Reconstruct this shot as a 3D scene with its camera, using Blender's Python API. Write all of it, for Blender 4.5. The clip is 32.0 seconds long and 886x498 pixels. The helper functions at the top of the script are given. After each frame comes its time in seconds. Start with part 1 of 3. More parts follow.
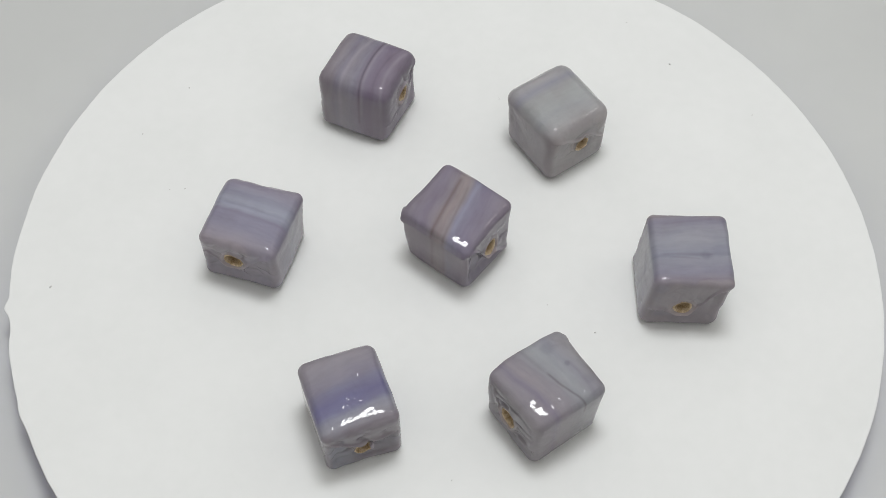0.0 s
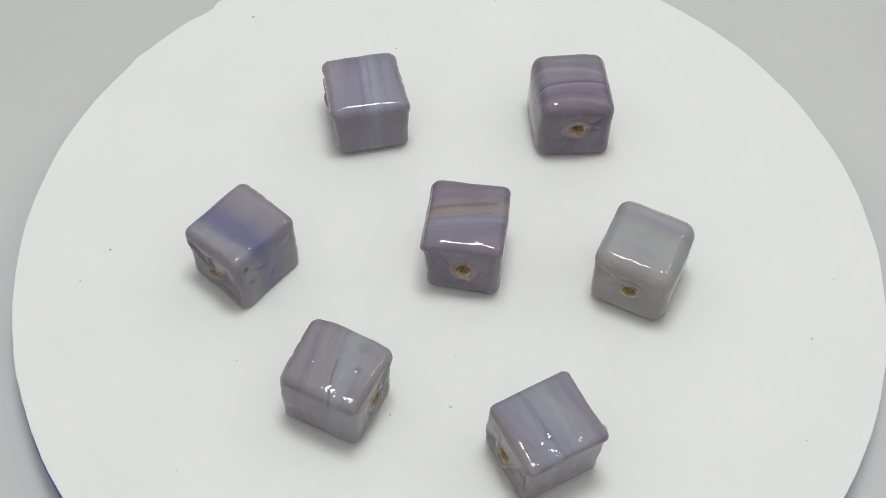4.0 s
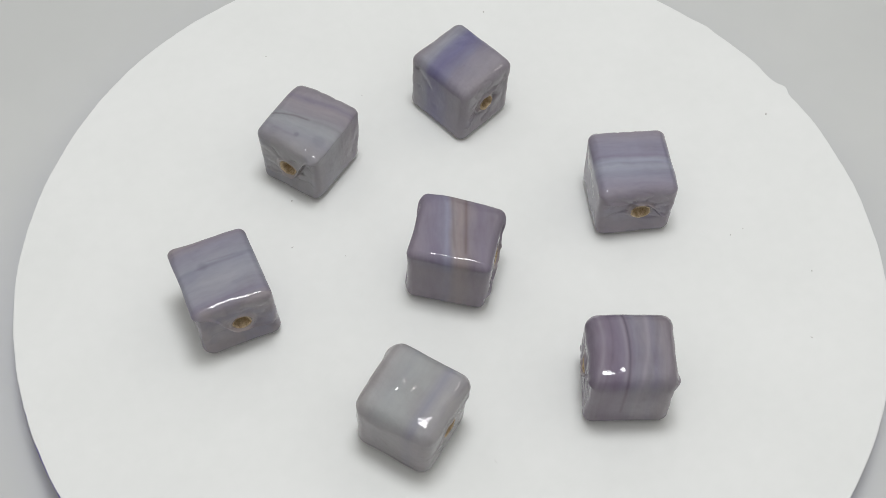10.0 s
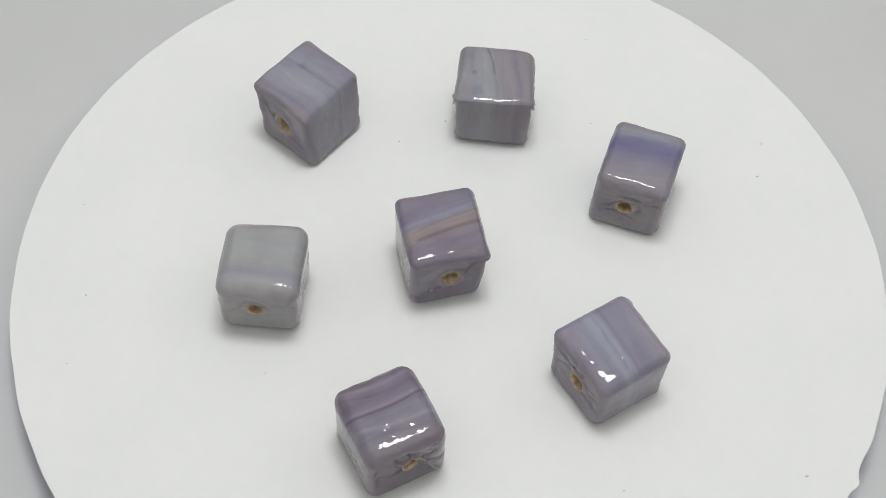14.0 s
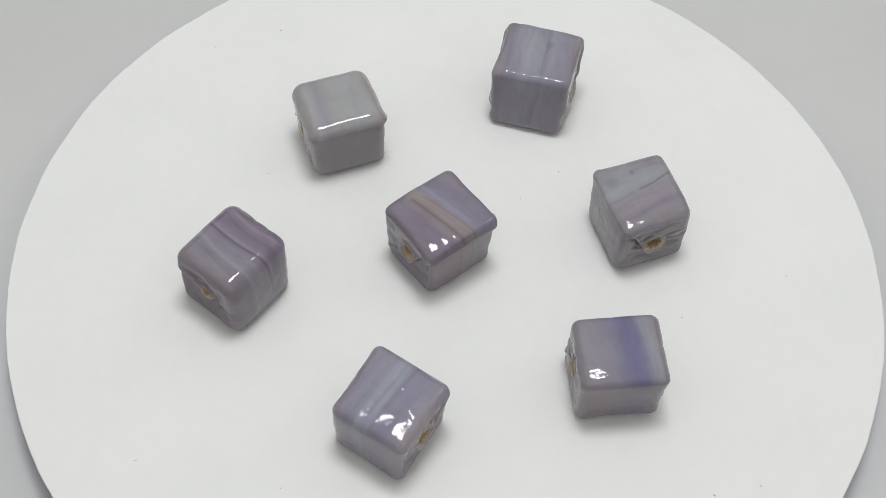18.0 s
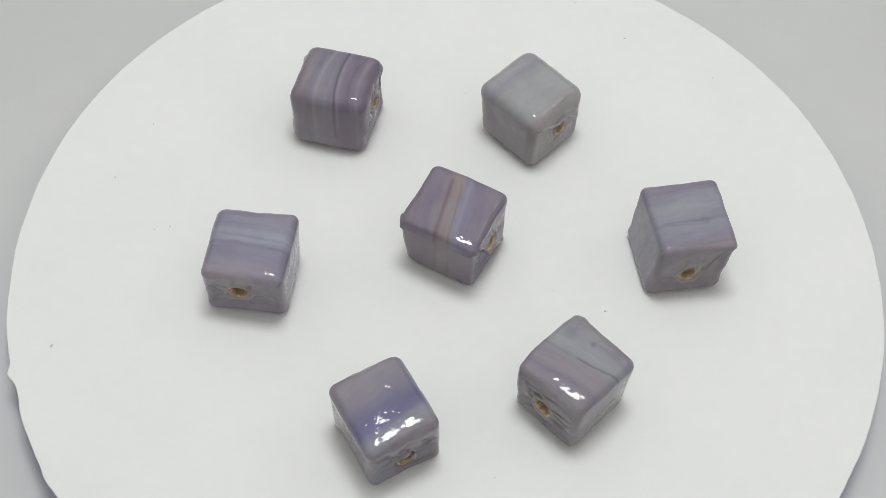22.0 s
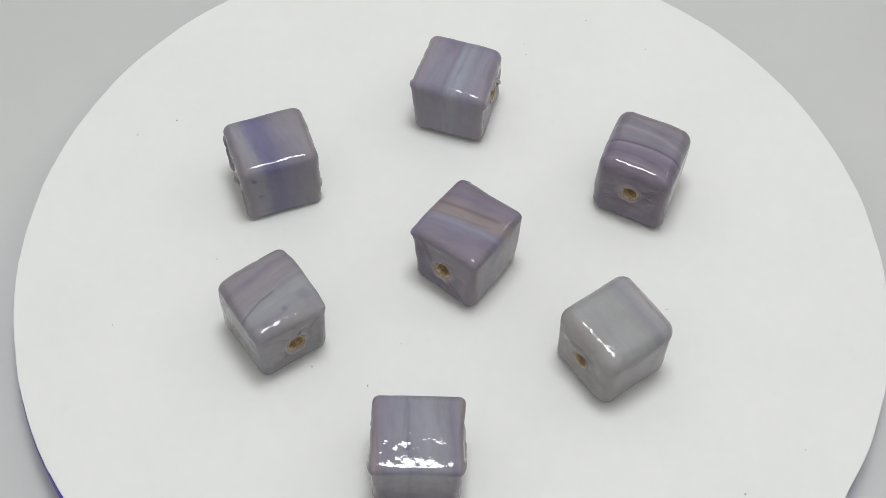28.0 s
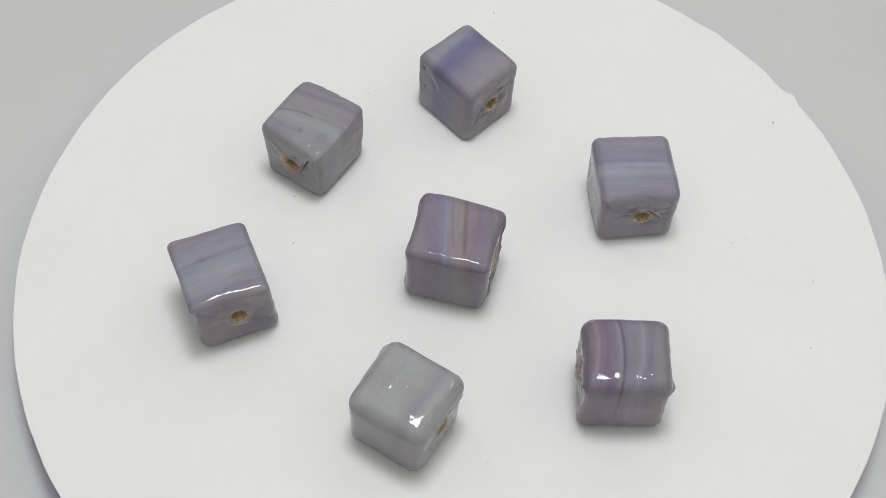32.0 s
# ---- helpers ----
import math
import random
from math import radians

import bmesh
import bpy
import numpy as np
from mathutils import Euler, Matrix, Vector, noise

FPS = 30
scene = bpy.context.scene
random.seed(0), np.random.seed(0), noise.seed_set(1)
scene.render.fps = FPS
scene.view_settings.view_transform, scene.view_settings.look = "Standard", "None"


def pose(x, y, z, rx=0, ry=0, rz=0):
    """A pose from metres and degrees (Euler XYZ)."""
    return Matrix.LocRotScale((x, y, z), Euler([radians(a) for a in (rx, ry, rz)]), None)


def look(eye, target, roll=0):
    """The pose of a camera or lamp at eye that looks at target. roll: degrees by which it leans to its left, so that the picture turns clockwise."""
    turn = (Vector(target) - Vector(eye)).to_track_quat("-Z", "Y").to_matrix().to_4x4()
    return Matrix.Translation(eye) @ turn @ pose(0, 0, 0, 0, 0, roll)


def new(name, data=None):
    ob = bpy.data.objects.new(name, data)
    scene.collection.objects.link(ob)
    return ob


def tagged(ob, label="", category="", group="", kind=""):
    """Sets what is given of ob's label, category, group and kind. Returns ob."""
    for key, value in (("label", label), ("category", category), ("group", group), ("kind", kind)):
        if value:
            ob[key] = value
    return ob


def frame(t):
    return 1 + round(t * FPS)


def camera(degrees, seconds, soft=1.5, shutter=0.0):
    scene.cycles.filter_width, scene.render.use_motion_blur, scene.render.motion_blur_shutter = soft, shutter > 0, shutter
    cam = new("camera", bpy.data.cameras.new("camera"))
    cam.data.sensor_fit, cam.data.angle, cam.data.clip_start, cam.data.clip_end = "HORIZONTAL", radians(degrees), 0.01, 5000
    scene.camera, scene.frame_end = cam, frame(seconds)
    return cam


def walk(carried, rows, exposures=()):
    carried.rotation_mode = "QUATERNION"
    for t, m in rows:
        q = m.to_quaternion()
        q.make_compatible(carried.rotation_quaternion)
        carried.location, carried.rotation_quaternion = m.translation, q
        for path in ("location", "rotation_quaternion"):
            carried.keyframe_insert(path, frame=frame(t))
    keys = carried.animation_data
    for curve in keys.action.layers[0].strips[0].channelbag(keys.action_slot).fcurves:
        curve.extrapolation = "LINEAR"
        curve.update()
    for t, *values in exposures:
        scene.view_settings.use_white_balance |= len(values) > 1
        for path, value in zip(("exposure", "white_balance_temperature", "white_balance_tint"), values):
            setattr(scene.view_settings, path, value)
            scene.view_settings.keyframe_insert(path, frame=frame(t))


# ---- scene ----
cam = camera(37.88, 32.0, soft=0.45)
EYE = (0.0, -0.09691, 0.15304)
AIM = (-0.00125, 0.00206, 0.0)
walk(cam, [(0.0, look(EYE, AIM, 2.376)), (32.0, look(EYE, AIM, 2.376))], exposures=[(0.0, 0.0), (32.0, 0.0)])

# the platter's turn in degrees at even steps of four seconds; it slowly gathers speed
TURN = (0.0, -60.63, -123.52, -187.72, -252.66, -317.71, -383.21, -449.87, -517.44)


def turned(t):
    """The platter's turn at t seconds, a smooth curve through TURN."""
    k = min(int(t / 4.0), len(TURN) - 2)
    u = t / 4.0 - k
    p1, p2 = TURN[k], TURN[k + 1]
    p0 = TURN[k - 1] if k > 0 else 2 * p1 - p2
    p3 = TURN[k + 2] if k + 2 < len(TURN) else 2 * p2 - p1
    return 0.5 * (2 * p1 + (p2 - p0) * u + (2 * p0 - 5 * p1 + 4 * p2 - p3) * u * u + (3 * p1 - p0 - 3 * p2 + p3) * u ** 3)


# ---- light ----
world = bpy.data.worlds.new("room_air")
world.use_nodes = True
world.node_tree.nodes["Background"].inputs["Color"].default_value = (0.8, 0.86, 0.95, 1)
world.node_tree.nodes["Background"].inputs["Strength"].default_value = 0.05
scene.world = world


def area_lamp(name, eye, target, size_x, size_y, watts, colour):
    data = bpy.data.lights.new(name, "AREA")
    data.shape, data.size, data.size_y = "RECTANGLE", size_x, size_y
    data.energy, data.color = watts, colour
    ob = new(name, data)
    ob.matrix_world = look(eye, target)
    return ob


area_lamp("overhead_light", (0.005, 0.024, 0.34), (0.0, 0.0, 0), 0.095, 0.068, 0.53, (0.972, 0.988, 1.0))
area_lamp("side_light", (0.38, 0.10, 0.38), (0.0, 0.0, 0), 0.10, 0.05, 0.08, (1.0, 0.96, 0.90))
# added fill: a broad unseen panel under the ceiling that softens the shadows
area_lamp("ceiling_fill", (0.0, 0.0, 1.68), (0.0, 0, 0), 4.4, 4.4, 33.0, (0.985, 0.972, 0.958))


# ---- materials ----
def lin(c):
    c = c / 255.0
    return c / 12.92 if c < 0.04045 else ((c + 0.055) / 1.055) ** 2.4


def tone(r, g, b, k=1.0):
    """A linear base colour from an 8-bit one, scaled by k."""
    m = (r + g + b) / 3
    k *= 0.96
    r, g, b = (m + (c - m) * 0.82 for c in (r - 0.8, g, b + 0.8))
    return (min(1, lin(r) * k), min(1, lin(g) * k), min(1, lin(b) * k), 1)


def material(name, rough=0.5, spec=0.5):
    m = bpy.data.materials.new(name)
    m.use_nodes = True
    nt = m.node_tree
    b = nt.nodes["Principled BSDF"]
    b.inputs["Roughness"].default_value = rough
    b.inputs["Specular IOR Level"].default_value = spec
    return m, nt, b


def node(nt, kind, **values):
    n = nt.nodes.new(kind)
    for k, v in values.items():
        n.inputs[k.replace("_", " ")].default_value = v
    return n


def math_node(nt, op, a, b=None, c=None):
    n = nt.nodes.new("ShaderNodeMath")
    n.operation = op
    for i, v in enumerate((a, b, c)):
        if v is None:
            continue
        if isinstance(v, (int, float)):
            n.inputs[i].default_value = v
        else:
            nt.links.new(v, n.inputs[i])
    return n.outputs[0]


def noise_node(nt, vector, scale, detail=3.0, rough=0.5):
    n = node(nt, "ShaderNodeTexNoise", Scale=scale, Detail=detail, Roughness=rough)
    nt.links.new(vector, n.inputs["Vector"])
    return n


def ramp_node(nt, fac, stops):
    n = nt.nodes.new("ShaderNodeValToRGB")
    e = n.color_ramp.elements
    while len(e) < len(stops):
        e.new(0.5)
    for el, (p, col) in zip(e, stops):
        el.position, el.color = p, col
    nt.links.new(fac, n.inputs[0])
    return n.outputs[0]


def mix_colour(nt, fac, a, b, blend="MIX"):
    n = nt.nodes.new("ShaderNodeMix")
    n.data_type, n.blend_type = "RGBA", blend
    for sock, v in ((n.inputs[0], fac), (n.inputs[6], a), (n.inputs[7], b)):
        if isinstance(v, (int, float, tuple)):
            sock.default_value = v
        else:
            nt.links.new(v, sock)
    return n.outputs[2]


def bump(nt, bsdf, height, strength, distance):
    n = node(nt, "ShaderNodeBump", Strength=strength, Distance=distance)
    nt.links.new(height, n.inputs["Height"])
    nt.links.new(n.outputs[0], bsdf.inputs["Normal"])
    return n


def plain_surface(name, colour_a, colour_b, scale, rough, relief=0.0, fine=8.0):
    """A matt surface with a broad mottle and a fine grain."""
    m, nt, b = material(name, rough)
    tc = nt.nodes.new("ShaderNodeTexCoord").outputs["Object"]
    big = noise_node(nt, tc, scale, 3).outputs[0]
    small = noise_node(nt, tc, scale * fine, 4, 0.6).outputs[0]
    f = math_node(nt, "MULTIPLY_ADD", small, 0.35, math_node(nt, "MULTIPLY", big, 0.65))
    nt.links.new(ramp_node(nt, f, [(0.35, colour_a), (0.65, colour_b)]), b.inputs["Base Color"])
    if relief:
        bump(nt, b, small, 0.35, relief)
    return m


def glass(name, stops, warp=0.12, streak=0.10, seed=0.0, swirl=0.0, strokes=(), spots=(), rippled=0.00011, half=0.0057, plain=(0.35, 0.35), holes=((0, 0.006), (0, 0.006))):
    """Opaque wound glass: bands along the bead's own x, warped and drawn out round the bore.
    strokes: x0, slope, bend, width, from y, to y, lowest z, strength, colour of single threads. spots: x, y, radius, strength. plain: how far the bands run out on the faces at -y and +y.
    holes: (y, z) of the bore's mouths at +x and -x, which have a paler collar."""
    m, nt, b = material(name, 0.035, 0.5)
    b.inputs["IOR"].default_value = 1.5
    tc = nt.nodes.new("ShaderNodeTexCoord").outputs["Object"]
    mp = node(nt, "ShaderNodeMapping", Location=(seed * 0.013, seed * 0.021, seed * 0.017))
    nt.links.new(tc, mp.inputs["Vector"])
    v = mp.outputs[0]
    sep = nt.nodes.new("ShaderNodeSeparateXYZ")
    nt.links.new(tc, sep.inputs[0])
    x = math_node(nt, "MULTIPLY", sep.outputs[0], 1.0 / half)
    y = math_node(nt, "MULTIPLY", sep.outputs[1], 1.0 / half)
    w1 = math_node(nt, "MULTIPLY", math_node(nt, "SUBTRACT", noise_node(nt, v, 120, 2).outputs[0], 0.5), warp * 4)
    w2 = math_node(nt, "MULTIPLY", math_node(nt, "SUBTRACT", noise_node(nt, v, 400, 2).outputs[0], 0.5), warp * 1.4)
    end = node(nt, "ShaderNodeMapRange", From_Min=0.84, From_Max=1.0, To_Min=1.0, To_Max=5.5)
    nt.links.new(math_node(nt, "ABSOLUTE", x), end.inputs[0])
    w3 = math_node(nt, "MULTIPLY", math_node(nt, "ADD", w1, w2), end.outputs[0])
    f = math_node(nt, "ADD", x, w3)
    f = math_node(nt, "MULTIPLY_ADD", y, swirl, f)
    f01 = math_node(nt, "MULTIPLY_ADD", f, 0.5, 0.5)
    bands = ramp_node(nt, f01, stops)
    # drawn-out threads, coarse and fine
    comb = nt.nodes.new("ShaderNodeCombineXYZ")
    nt.links.new(math_node(nt, "MULTIPLY_ADD", f, 2.3, seed), comb.inputs[0])
    nt.links.new(math_node(nt, "MULTIPLY", sep.outputs[1], 75.0), comb.inputs[1])
    nt.links.new(math_node(nt, "MULTIPLY", sep.outputs[2], 75.0), comb.inputs[2])
    col = bands
    for scale, k in ((1.9, 0.55), (5.5, 0.28)):
        thread = noise_node(nt, comb.outputs[0], scale, 3, 0.5).outputs[0]
        d = streak * k
        light = ramp_node(nt, thread, [(0.32, (1 - d * 2.3, 1 - d * 2.6, 1 - d * 1.7, 1)), (0.48, (1, 1, 1, 1)),
                                       (0.68, (1 + d * 1.3, 1 + d * 1.5, 1 + d * 1.4, 1))])
        col = mix_colour(nt, 1.0, col, light, "MULTIPLY")
    # cloudy change of tint
    cloud = noise_node(nt, v, 210, 3).outputs[0]
    col = mix_colour(nt, 1.0, col, ramp_node(nt, cloud, [(0.33, (0.93, 0.915, 0.925, 1)), (0.5, (0.99, 0.995, 1.01, 1)), (0.67, (1.045, 1.04, 1.035, 1))]), "MULTIPLY")
    # single threads of another tone
    for x0, slope, bend, width, y0, y1, z0, deep, shade in strokes:
        yy = math_node(nt, "MULTIPLY", y, y)
        cx = math_node(nt, "MULTIPLY_ADD", y, slope, math_node(nt, "MULTIPLY_ADD", yy, bend, x0))
        cx = math_node(nt, "MULTIPLY_ADD", w2, 0.45, cx)
        d = math_node(nt, "MULTIPLY", math_node(nt, "SUBTRACT", x, cx), 1.0 / width)
        g = math_node(nt, "EXPONENT", math_node(nt, "MULTIPLY", math_node(nt, "MULTIPLY", d, d), -1.0))
        for edge, to in ((y0, y0 + 0.12), (y1, y1 - 0.12)):
            fade = node(nt, "ShaderNodeMapRange", From_Min=edge, From_Max=to)
            nt.links.new(y, fade.inputs[0])
            g = math_node(nt, "MULTIPLY", g, fade.outputs[0])
        fade = node(nt, "ShaderNodeMapRange", From_Min=z0 - 0.0004, From_Max=z0 + 0.0004)
        nt.links.new(sep.outputs[2], fade.inputs[0])
        g = math_node(nt, "MULTIPLY", math_node(nt, "MULTIPLY", g, fade.outputs[0]), deep)
        col = mix_colour(nt, g, col, shade)
    # cloudy round inclusions under the top
    on_top = math_node(nt, "GREATER_THAN", sep.outputs[2], 0.0095)
    for sx, sy, sr, deep in spots:
        dx = math_node(nt, "MULTIPLY", math_node(nt, "SUBTRACT", x, sx), 1.0 / sr)
        dy = math_node(nt, "MULTIPLY", math_node(nt, "SUBTRACT", y, sy), 1.0 / sr)
        rr = math_node(nt, "ADD", math_node(nt, "MULTIPLY", dx, dx), math_node(nt, "MULTIPLY", dy, dy))
        g = math_node(nt, "EXPONENT", math_node(nt, "MULTIPLY", math_node(nt, "MULTIPLY", rr, rr), -1.0))
        col = mix_colour(nt, math_node(nt, "MULTIPLY", math_node(nt, "MULTIPLY", g, on_top), deep), col, (0.10, 0.09, 0.14, 1))
    # the bands run out on the faces at -y and +y
    for sign, share in zip((-1.0, 1.0), plain):
        face = node(nt, "ShaderNodeMapRange", From_Min=0.70, From_Max=0.92, To_Max=share)
        nt.links.new(math_node(nt, "MULTIPLY", y, sign), face.inputs[0])
        under = node(nt, "ShaderNodeMapRange", From_Min=0.0105, From_Max=0.0085)
        nt.links.new(math_node(nt, "MULTIPLY_ADD", w1, 0.004, sep.outputs[2]), under.inputs[0])
        col = mix_colour(nt, math_node(nt, "MULTIPLY", face.outputs[0], under.outputs[0]), col, tone(131, 116, 123))
    # clay-whitened collar round each mouth of the bore
    for sign, (hy, hz) in zip((1, -1), holes):
        dy = math_node(nt, "SUBTRACT", sep.outputs[1], hy)
        dz = math_node(nt, "SUBTRACT", sep.outputs[2], hz)
        rr = math_node(nt, "SQRT", math_node(nt, "ADD", math_node(nt, "MULTIPLY", dy, dy), math_node(nt, "MULTIPLY", dz, dz)))
        rr = math_node(nt, "MULTIPLY_ADD", w2, 0.004, rr)
        ring = node(nt, "ShaderNodeMapRange", From_Min=0.0022, From_Max=0.0012, To_Min=0.0, To_Max=0.65)
        nt.links.new(rr, ring.inputs[0])
        mouth = math_node(nt, "GREATER_THAN", math_node(nt, "MULTIPLY", x, float(sign)), 0.80)
        col = mix_colour(nt, math_node(nt, "MULTIPLY", ring.outputs[0], mouth), col, (0.42, 0.365, 0.345, 1))
    # rare dark seeds in the glass
    pit = nt.nodes.new("ShaderNodeTexVoronoi")
    pit.inputs["Scale"].default_value = 420
    nt.links.new(v, pit.inputs["Vector"])
    rare = noise_node(nt, v, 300, 1).outputs[0]
    dot = math_node(nt, "MULTIPLY", math_node(nt, "LESS_THAN", pit.outputs["Distance"], 0.065), math_node(nt, "GREATER_THAN", rare, 0.70))
    col = mix_colour(nt, math_node(nt, "MULTIPLY", dot, 0.75), col, (0.05, 0.045, 0.06, 1))
    nt.links.new(col, b.inputs["Base Color"])
    b.inputs["Subsurface Weight"].default_value = 0.12
    b.inputs["Subsurface Radius"].default_value = (0.0012, 0.0010, 0.0012)
    b.inputs["Subsurface Scale"].default_value = 1.0
    # worn and finger-touched patches are a little duller
    dull = node(nt, "ShaderNodeMapRange", From_Min=0.42, From_Max=0.68, To_Min=0.02, To_Max=0.07)
    nt.links.new(noise_node(nt, v, 600, 3).outputs[0], dull.inputs[0])
    nt.links.new(dull.outputs[0], b.inputs["Roughness"])
    ripple = math_node(nt, "MULTIPLY", noise_node(nt, v, 400, 2).outputs[0], 0.8)
    fine = noise_node(nt, v, 900, 2).outputs[0]
    tall = node(nt, "ShaderNodeMapping", Scale=(1.0, 1.0, 0.3))
    nt.links.new(v, tall.inputs["Vector"])
    wrinkle = noise_node(nt, tall.outputs[0], 900, 3).outputs[0]
    low = node(nt, "ShaderNodeMapRange", From_Min=0.0098, From_Max=0.0082, To_Min=0.08, To_Max=0.38)
    nt.links.new(sep.outputs[2], low.inputs[0])
    relief = math_node(nt, "MULTIPLY_ADD", fine, 0.42, math_node(nt, "MULTIPLY_ADD", wrinkle, low.outputs[0], ripple))
    bump(nt, b, relief, 1.0, rippled)
    return m


WHITE_PAPER = plain_surface("white_paper", (0.735, 0.748, 0.735, 1), (0.765, 0.776, 0.765, 1), 60, 0.75, 0.00002)
BLUE_PLASTIC = plain_surface("blue_plastic", (0.07, 0.045, 0.50, 1), (0.09, 0.06, 0.58, 1), 90, 0.4)
TABLE_WHITE = plain_surface("table_white", (0.515, 0.526, 0.517, 1), (0.565, 0.575, 0.562, 1), 6, 0.6)
WALL_PAINT = plain_surface("wall_paint", (0.76, 0.76, 0.75, 1), (0.81, 0.81, 0.80, 1), 2, 0.8, 0.0004)
FLOOR_GREY = plain_surface("floor_grey", (0.40, 0.39, 0.38, 1), (0.47, 0.46, 0.44, 1), 4, 0.6)
DUST = plain_surface("dust", (0.45, 0.445, 0.435, 1), (0.62, 0.61, 0.59, 1), 3000, 0.9)
BORE_CLAY = plain_surface("bore_clay", (0.31, 0.21, 0.105, 1), (0.72, 0.59, 0.41, 1), 1300, 0.9, 0.0001, 4)


# ---- mesh helpers ----
def mesh_object(name, verts, faces, mat, parent=None, smooth=True):
    me = bpy.data.meshes.new(name)
    me.from_pydata([tuple(v) for v in verts], [], faces)
    me.polygons.foreach_set("use_smooth", [smooth] * len(me.polygons))
    me.materials.append(mat)
    me.update()
    ob = new(name, me)
    if parent is not None:
        ob.parent = parent
    return ob


def part(name, bm, mat, parent=None, label="", smooth=False):
    bmesh.ops.recalc_face_normals(bm, faces=bm.faces)
    me = bpy.data.meshes.new(name)
    bm.to_mesh(me)
    bm.free()
    me.polygons.foreach_set("use_smooth", [smooth] * len(me.polygons))
    me.materials.append(mat)
    ob = new(name, me)
    if parent is not None:
        ob.parent = parent
    if label:
        tagged(ob, label)
    return ob


def slab(sx, sy, sz, bevel=0.0):
    bm = bmesh.new()
    bmesh.ops.create_cube(bm, size=1.0)
    for v in bm.verts:
        v.co = Vector((v.co.x * sx, v.co.y * sy, v.co.z * sz))
    if bevel:
        bmesh.ops.bevel(bm, geom=bm.edges[:], offset=bevel, segments=3, affect="EDGES", profile=0.5)
    return bm


# ---- the unseen room that closes the place; its pale walls bounce fill light ----
TABLE_Z = -0.0065
for name, size, at, mat in (
        ("floor", (5.2, 5.2, 0.1), (0, 0, -0.80), FLOOR_GREY),
        ("ceiling", (5.2, 5.2, 0.1), (0, 0, 1.75), WALL_PAINT),
        ("wall_north", (5.2, 0.1, 2.45), (0, 2.55, 0.475), WALL_PAINT),
        ("wall_south", (5.2, 0.1, 2.45), (0, -2.55, 0.475), WALL_PAINT),
        ("wall_east", (0.1, 5.0, 2.45), (2.55, 0, 0.475), WALL_PAINT),
        ("wall_west", (0.1, 5.0, 2.45), (-2.55, 0, 0.475), WALL_PAINT)):
    ob = part(name, slab(*size), mat)
    ob.location = at
    tagged(ob, "plain " + name.split("_")[0] + " of the unseen room added around the table", name.split("_")[0], kind="structure")

table = tagged(new("table"), "plain matt white table under the turning platter", "table")
table.location = (0, 0.1, -0.75)
top = part("tabletop", slab(1.3, 1.0, 0.03, 0.004), TABLE_WHITE, table)
top.location = (0, 0, 0.75 + TABLE_Z - 0.015)
for sx in (-1, 1):
    for sy in (-1, 1):
        leg = part("leg", slab(0.05, 0.05, 0.75 + TABLE_Z - 0.03, 0.004), TABLE_WHITE, table)
        leg.location = (sx * 0.58, sy * 0.43, (0.75 + TABLE_Z - 0.03) / 2)


# ---- platter and paper disc ----
def lathe(profile, n=160, wobble=None):
    """Rings of (radius, z) turned about z; the first and the last ring are closed by a point."""
    verts, faces = [], []
    for r, z in profile:
        for i in range(n):
            a = 2 * math.pi * i / n
            k = wobble(a, r) if wobble else 0.0
            verts.append(((r + k) * math.cos(a), (r + k) * math.sin(a), z))
    for j in range(len(profile) - 1):
        for i in range(n):
            faces.append((j * n + i, j * n + (i + 1) % n, (j + 1) * n + (i + 1) % n, (j + 1) * n + i))
    for ring, flip in ((0, True), (len(profile) - 1, False)):
        verts.append((0, 0, profile[ring][1]))
        c = len(verts) - 1
        for i in range(n):
            a, b = ring * n + i, ring * n + (i + 1) % n
            faces.append((b, a, c) if flip else (a, b, c))
    return verts, faces


PAPER = 0.0004
turntable = tagged(new("turntable"), "low blue plastic turntable with a white paper disc on its platter", "turntable")
turntable.location = (-0.0004, -0.0002, TABLE_Z)
drop = -TABLE_Z
v, f = lathe([(0.0576, 0.0), (0.0595, 0.0003), (0.06005, 0.0010), (0.06005, drop - 0.0022), (0.0598, drop - 0.0015), (0.0595, drop - 0.0012)], 180)
mesh_object("housing", v, f, BLUE_PLASTIC, turntable, False)
v, f = lathe([(0.0560, drop - 0.0011), (0.0566, drop - 0.0010), (0.0566, drop - PAPER - 0.0003), (0.0562, drop - PAPER - 0.0001)], 160)
platter = mesh_object("platter", v, f, BLUE_PLASTIC, turntable, False)


def ragged(a, r):
    """The hand-cut edge of the paper: long waves, small nicks and one little tab."""
    if r < 0.055:
        return 0.0
    c, s = math.cos(a), math.sin(a)
    k = 0.00055 * math.cos(a - radians(135)) + 0.00020 * noise.noise(Vector((c * 2.0, s * 2.0, 3.0))) + 0.00014 * noise.noise(Vector((c * 9, s * 9, 1.0)))
    k += 0.00006 * noise.noise(Vector((c * 40, s * 40, 5.0)))
    d = (math.degrees(a) - 190.5 + 180) % 360 - 180
    k += 0.0006 * math.exp(-(d / 0.9) ** 2) - 0.00035 * math.exp(-((d - 3.0) / 2.2) ** 2)
    d = (math.degrees(a) - 206 + 180) % 360 - 180
    k += 0.0003 * math.exp(-(d / 1.2) ** 2)
    return k


